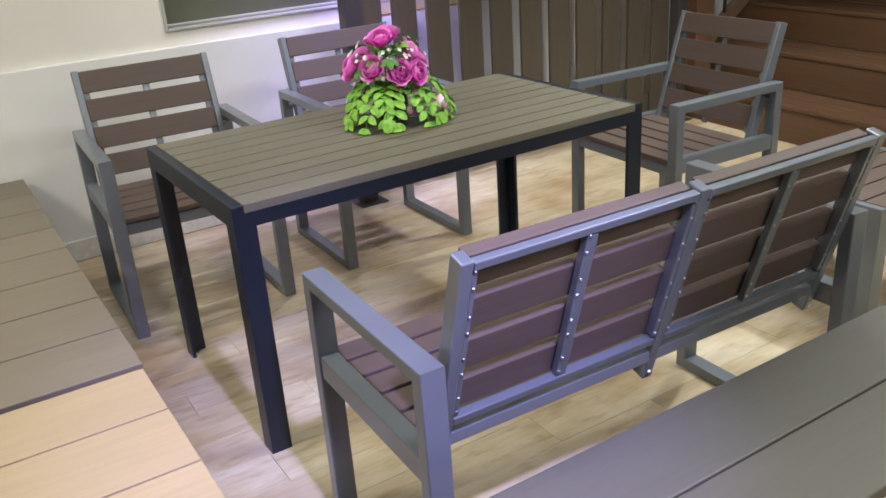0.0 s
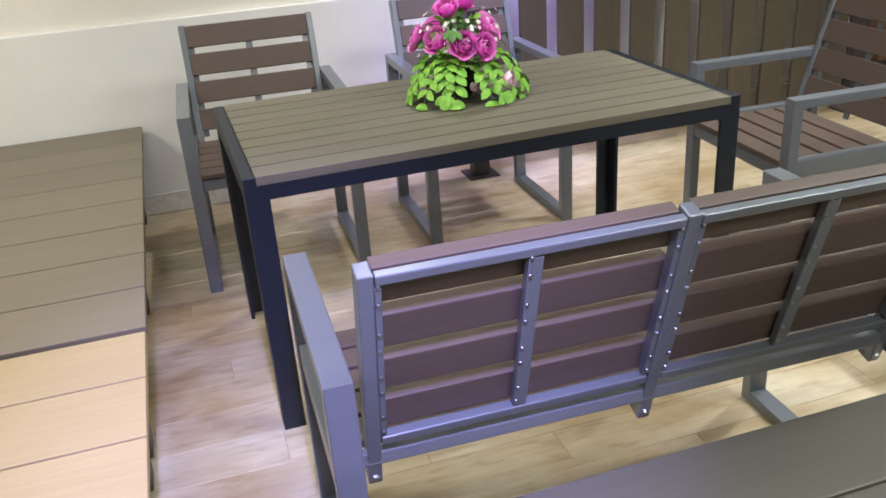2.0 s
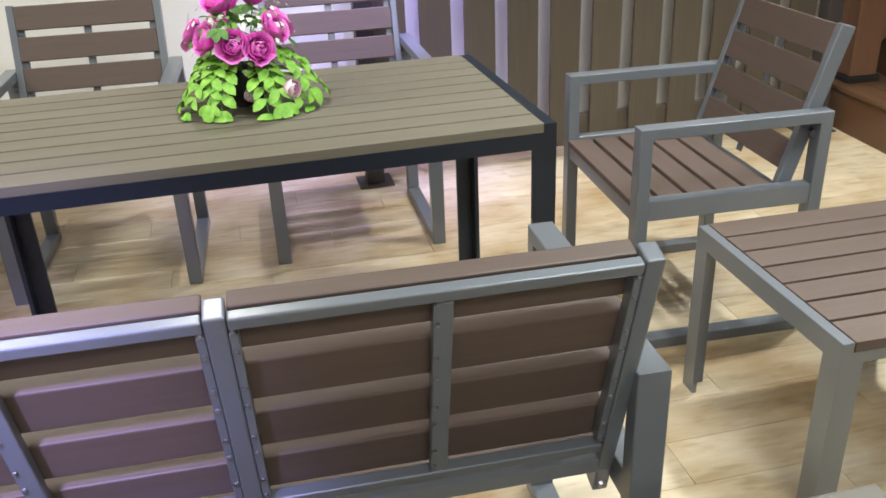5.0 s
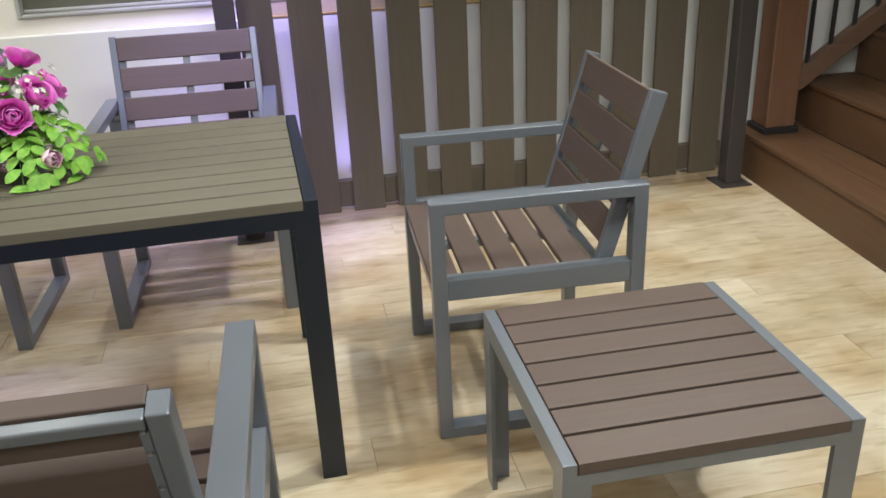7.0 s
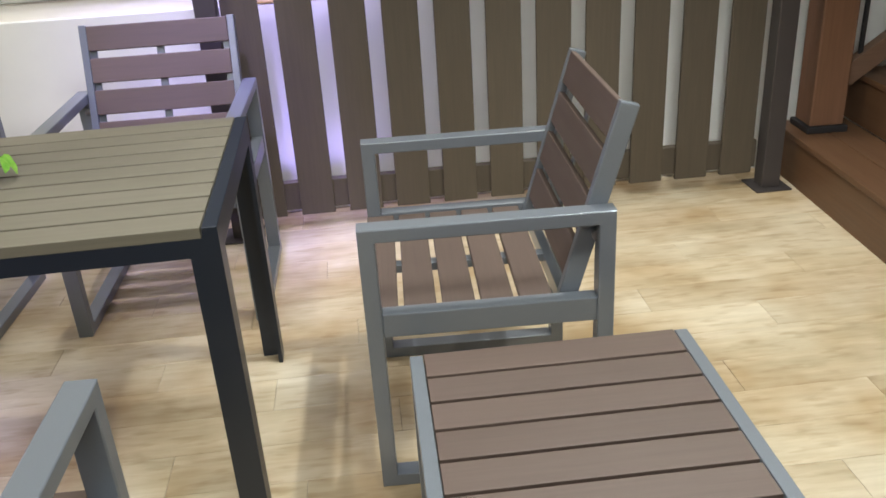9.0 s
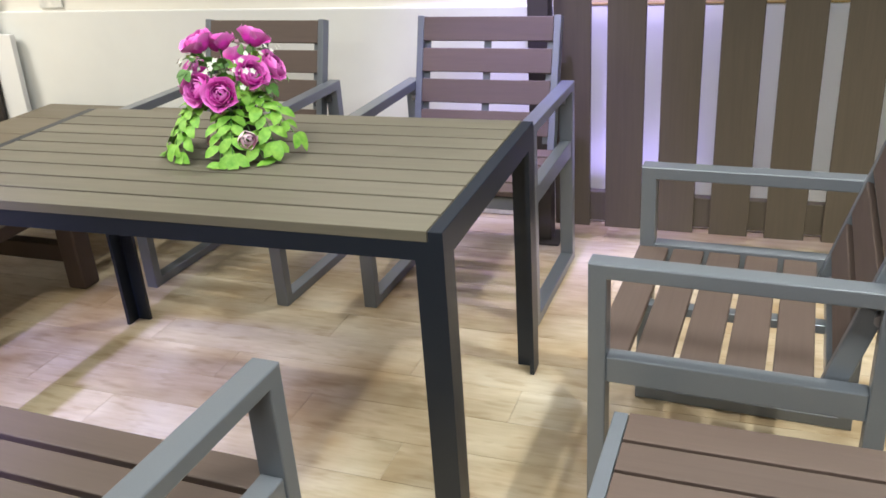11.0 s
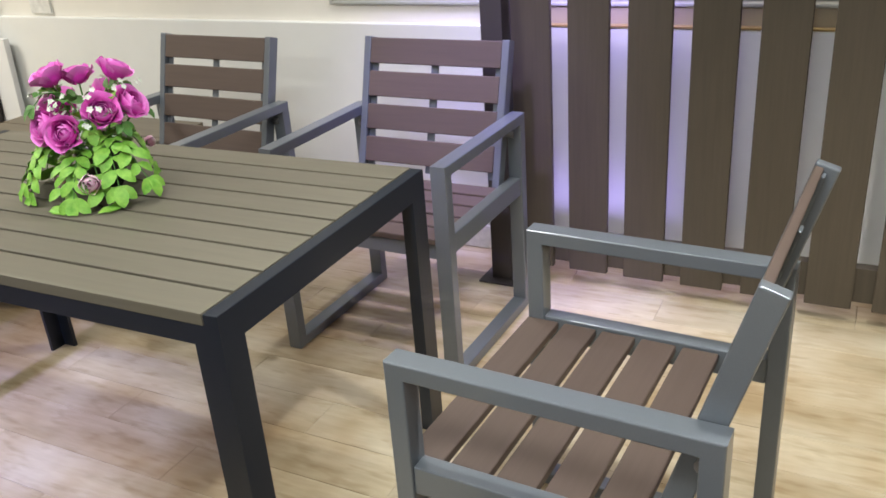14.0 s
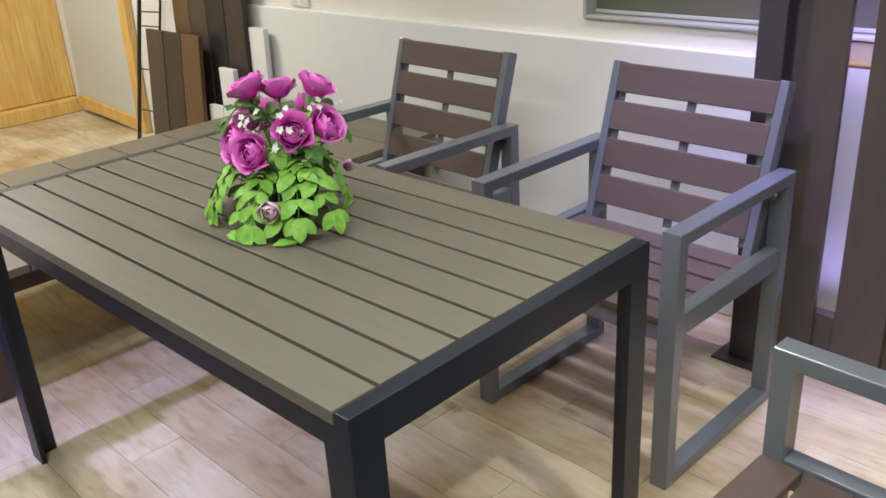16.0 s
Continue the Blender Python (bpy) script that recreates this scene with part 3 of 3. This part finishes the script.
def rose(parent, centre, facing, size, mat, rng, closed=False):
    """Cupped petals in rings round the flower's axis, tight in the middle and rolled outward at the rim."""
    bm = bmesh.new()
    uv = bm.loops.layers.uv.new("petal")
    f = Vector(facing).normalized()
    a = f.orthogonal().normalized()
    b = f.cross(a)
    layers = ((2, 0.24, 74, 22, 0.0), (3, 0.40, 66, 30, 0.05), (3, 0.56, 62, 36, 0.15), (4, 0.72, 56, 44, 0.3), (5, 0.9, 52, 52, 0.4), (5, 1.05, 48, 64, 0.6))
    if closed:
        layers = layers[:4]
    for li, (n, rad, half, end, curl) in enumerate(layers):
        for k in range(n):
            ang = 2 * math.pi * (k + 0.41 * li) / n + rng.uniform(-0.2, 0.2)
            d = a * math.cos(ang) + b * math.sin(ang)
            petal(bm, uv, Vector(centre) - f * size * 0.06 * li, f, d, size * rad * rng.uniform(0.94, 1.06), half, end + rng.uniform(-6, 6), curl, rng)
    part("rose", bm, mat, parent, "magenta silk rose" if mat is ROSE else "pale pink silk rosebud", True)
    start = Vector(centre) - f * size * (0.75 if closed else 1.2)
    part("sepal", cylinder(start - f * size * 0.1, start + f * size * 0.3, size * 0.1, 8, size * 0.4), LEAF_DARK, parent)


def leaflet(bm, base, along, normal, length, width):
    d, nrm = Vector(along).normalized(), Vector(normal).normalized()
    s = d.cross(nrm).normalized()
    nrm = s.cross(d)
    rows = []
    for t, w, dip in ((0.0, 0.08, 0.0), (0.25, 0.8, 0.05), (0.55, 1.0, 0.06), (0.82, 0.72, 0.0), (1.0, 0.12, -0.08)):
        c = Vector(base) + d * length * t + nrm * length * dip
        rows.append([bm.verts.new(c - s * width * w / 2 + nrm * width * 0.12 * w), bm.verts.new(c), bm.verts.new(c + s * width * w / 2 + nrm * width * 0.12 * w)])
    for r0, r1 in zip(rows, rows[1:]):
        for j in range(2):
            bm.faces.new((r0[j], r0[j + 1], r1[j + 1], r1[j]))


def frond(parent, ang, reach, start, drop, rng, n=5, mat=None, big=1.0):
    """A drooping stem with pairs of oval leaflets along it and one at the tip."""
    mat = mat or LEAF
    bend = rng.uniform(-0.2, 0.2)
    pts = []
    for k in range(n + 1):
        t = k / n
        a = ang + bend * t * t
        z = start + 0.04 * math.sin(t * 2.4) - drop * t ** 1.8
        pts.append(Vector((math.cos(a), math.sin(a), 0)) * (0.04 + (reach - 0.04) * t) + Vector((0, 0, max(z, 0.006))))
    stem = bmesh.new()
    for p, q in zip(pts, pts[1:]):
        c = cylinder(p, q, 0.0013, 5)
        me = bpy.data.meshes.new("tmp")
        c.to_mesh(me)
        c.free()
        stem.from_mesh(me)
        bpy.data.meshes.remove(me)
    spray = part("leaf_spray", stem, LEAF_DARK, parent, "green silk leaf spray")
    for k in range(1, n + 1):
        p, along = pts[k], (pts[k] - pts[k - 1]).normalized()
        side = along.cross(Vector((0, 0, 1)))
        side = side.normalized() if side.length > 0.05 else Vector((1, 0, 0))
        up = side.cross(along)
        size = 0.046 * big * rng.uniform(0.8, 1.12) * (1.0 - 0.18 * abs(k / n - 0.5))
        for s in (-1, 1):
            d = along * rng.uniform(0.65, 1.05) + side * s + Vector((0, 0, rng.uniform(-0.3, 0.15)))
            bm = bmesh.new()
            leaflet(bm, p, d, up + side * s * rng.uniform(-0.2, 0.35), size, size * 0.58)
            for v in bm.verts:
                v.co.z = max(v.co.z, 0.004)
            part("leaflet", bm, mat, spray, "", True)
    bm = bmesh.new()
    leaflet(bm, pts[-1], pts[-1] - pts[-2], Vector((0, 0, 1)), 0.045 * big, 0.03 * big)
    for v in bm.verts:
        v.co.z = max(v.co.z, 0.004)
    part("leaflet", bm, mat, spray, "", True)


def arrangement():
    rng = random.Random(5)
    c = thing("flower_arrangement", "magenta silk roses and green leaves in a black pot", "flowers", "", pose(1.52, 2.605, 0.7405))
    bm = bmesh.new()
    prof = [(0.0, 0.0), (0.036, 0.0), (0.05, 0.02), (0.058, 0.05), (0.055, 0.085), (0.05, 0.1), (0.046, 0.1), (0.04, 0.08), (0.0, 0.078)]
    rings = []
    for r, z in prof:
        rings.append([bm.verts.new((r * math.cos(a), r * math.sin(a), z)) for a in [2 * math.pi * k / 24 for k in range(24)]] if r else [bm.verts.new((0, 0, z))])
    for r0, r1 in zip(rings, rings[1:]):
        for k in range(24):
            q = [r0[k % len(r0)], r0[(k + 1) % len(r0)], r1[(k + 1) % len(r1)], r1[k % len(r1)]]
            q = list(dict.fromkeys(q))
            bm.faces.new(q)
    bmesh.ops.recalc_face_normals(bm, faces=bm.faces[:])
    part("pot", bm, POT, c, "small round black pot", True)
    roses = ((-0.047, -0.053, 0.281, 0.023), (-0.027, 0.012, 0.272, 0.022), (0.047, 0.064, 0.275, 0.024), (0.095, -0.046, 0.2, 0.025), (0.115, 0.03, 0.203, 0.025),
             (0.045, -0.12, 0.166, 0.025), (-0.022, -0.118, 0.178, 0.025), (-0.09, -0.055, 0.19, 0.025), (-0.126, 0.03, 0.188, 0.024), (-0.04, 0.105, 0.2, 0.024))
    for x, y, z, s in roses:
        face = Vector((x, y, (z - 0.14) * 0.9 + 0.02))
        rose(c, (x, y, z), face, s * 1.2, ROSE, rng)
        part("stem", cylinder((x * 0.2, y * 0.2, 0.08), (x * 0.9, y * 0.9, z - 0.03), 0.002, 6), LEAF_DARK, c)
    for x, y, z, s in ((0.112, -0.138, 0.062, 0.03), (0.005, -0.125, 0.052, 0.021), (0.018, 0.145, 0.066, 0.019)):
        rose(c, (x, y, z), (x, y, 0.03), s, ROSE_PALE, rng, True)
    for ang, reach in ((170, 0.17), (-162, 0.19), (-141, 0.205), (-130, 0.195), (-119, 0.185), (-74, 0.2), (-63, 0.215), (-52, 0.22), (-29, 0.21), (-19, 0.22), (60, 0.13), (115, 0.14), (145, 0.15)):
        frond(c, radians(ang + rng.uniform(-3, 3)), reach * rng.uniform(0.84, 0.9), 0.105 + rng.uniform(-0.02, 0.02), 0.105 + rng.uniform(-0.02, 0.01), rng, 7, None, 1.08)
    for k in range(11):
        frond(c, radians(k * 33 + 15), rng.uniform(0.08, 0.12), rng.uniform(0.13, 0.21), 0.02, rng, 3, LEAF_DARK if k % 3 else LEAF, 0.85)
    tiny = bmesh.new()
    for k in range(110):
        a, r, z = rng.uniform(0, 2 * math.pi), rng.uniform(0.05, 0.125), rng.uniform(0.12, 0.25)
        p = Vector((r * math.cos(a), r * math.sin(a), z))
        f = Vector((p.x, p.y, 0.08)).normalized()
        u = f.orthogonal().normalized()
        v = f.cross(u)
        for j in range(5):
            t = 2 * math.pi * j / 5
            leaflet(tiny, p, u * math.cos(t) + v * math.sin(t) + f * 0.3, f, rng.uniform(0.006, 0.010), 0.006)
    part("baby_blossom", tiny, WHITE_PETAL, c, "tiny white filler blossoms", True)
    return c


arrangement()

# ---- far end of the room ----
door = thing("wooden_panel_display", "golden oak door panel on a raised plinth", "door")
part("panel", box(-3.19, -3.14, 2.2, 3.48, 0.1, 2.2, 0.004), OAK, door)
part("panel", box(-3.19, -3.14, 3.486, 4.03, 0.1, 2.2, 0.004), OAK, door)
part("plinth", box(-3.19, -3.06, 2.2, 4.03, 0.0, 0.095, 0.006), OAK, door)
leaf = thing("leaning_panel", "pale grey panel with golden oak trim against the wall", "panel", "", pose(-2.07, 4.0, 0, 0, 3))
part("sheet", box(-0.93, -0.09, 0.0, 0.02, 0.085, 1.95, 0.003), PANEL, leaf)
part("bottom_trim", box(-0.93, 0.0, -0.015, 0.03, 0.0, 0.084, 0.003), OAK, leaf)
part("side_trim", box(-0.089, 0.0, -0.015, 0.03, 0.085, 1.95, 0.003), OAK, leaf)


def sample_board(x, w, y, z1, mat, label, lean=8, t=0.025):
    ob = tagged(part("sample_board", box(-w / 2, w / 2, -t, 0, 0, z1, 0.003), mat), label, "board", "sample boards leaning on the wall")
    ob.matrix_basis = pose(x, y, t * math.sin(radians(lean)), -lean)
    return ob


SAMPLE_GREY = grained("grey_sample", (0.078, 0.06, 0.046), "z", 0.55)
SAMPLE_DARK = grained("dark_sample", (0.05, 0.04, 0.036), "z", 0.5)
SAMPLE_TAN = grained("tan_sample", (0.135, 0.078, 0.04), "z", 0.5)
SAMPLE_BLACK = grained("black_sample", (0.022, 0.023, 0.026), "z", 0.45)
for x, m_, l_ in ((-1.51, SAMPLE_GREY, "grey-brown composite sample board"), (-1.32, SAMPLE_DARK, "dark brown composite sample board"), (-1.135, SAMPLE_TAN, "warm brown composite sample board")):
    sample_board(x, 0.18, 3.83, 0.70, m_, l_, 6)
for x, m_, l_, h_ in ((-1.33, SAMPLE_TAN, "tall brown composite sample board", 1.5), (-1.16, SAMPLE_GREY, "tall grey-brown composite sample board", 1.5), (-0.99, SAMPLE_BLACK, "tall black composite sample board", 1.45), (-0.82, SAMPLE_DARK, "tall dark composite sample board", 1.4)):
    sample_board(x, 0.165, 3.945, h_, m_, l_, 3)
for x, h_ in ((-0.985, 0.35), (-0.845, 0.555), (-0.67, 0.755)):
    sample_board(x, 0.13, 3.985 if h_ > 0.7 else 3.9, h_, WHITE_BOARD, "short white sample board", 2, 0.03)

plate = structure("trim", box(-0.45, -0.315, SET - 0.012, SET - 0.001, 0.866, 0.965, 0.004), BASE_WHITE, "white plastic cover plate on the wall", "cover plate")

rack = thing("wire_rack", "dark wire display rack holding sample boards", "rack")
for x, r in ((-1.99, 0.012), (-1.755, 0.007)):
    part("upright", cylinder((x, 3.9, 0.0), (x + 0.56, 3.94, 1.6), r, 10), BLACK, rack)
for z in (0.2, 0.45, 0.7, 0.78, 0.92, 1.1, 1.4):
    part("wire", cylinder((-1.99 + 0.35 * z, 3.9 + 0.025 * z, z), (-1.755 + 0.35 * z, 3.9 + 0.025 * z, z + 0.01), 0.004, 6), BLACK, rack)

# ---- floor planks ----
PL, PW = 0.92, 0.152
plank_mesh = smooth_mesh(box(-PL / 2 + 0.0005, PL / 2 - 0.0005, -PW / 2 + 0.0005, PW / 2 - 0.0005, -0.005, 0.0, 0.0006, 1), "plank", FLOOR)
row = 0
y = 0.487
while y < YN - 0.02:
    shift = (row * 0.37) % 1.0 * PL
    x = -0.4 - shift
    while x < 4.25:
        part("plank", plank_mesh, FLOOR, floor).location = (x + PL / 2, y + PW / 2, 0)
        x += PL
    y += PW
    row += 1
far = bmesh.new()
y = YS
row = 3
ys = []
while y < YN:
    ys.append(y)
    y += PW
for y in ys:
    row += 1
    x = XW - (row * 0.37) % 1.0 * PL
    while x < XE:
        inside = y > 0.487 and x > -0.4 and x + PL < 4.25
        if not inside:
            lo, hi = max(XW, x) + 0.0008, min(XE, x + PL) - 0.0008
            if hi - lo > 0.02:
                vs = [far.verts.new(p) for p in ((lo, y + 0.0008, -0.0012), (hi, y + 0.0008, -0.0012), (hi, y + PW - 0.0008, -0.0012), (lo, y + PW - 0.0008, -0.0012))]
                far.faces.new(vs)
        x += PL
rest = part("plank_remainder", far, FLOOR, floor)
tagged(rest, kind="stuff")
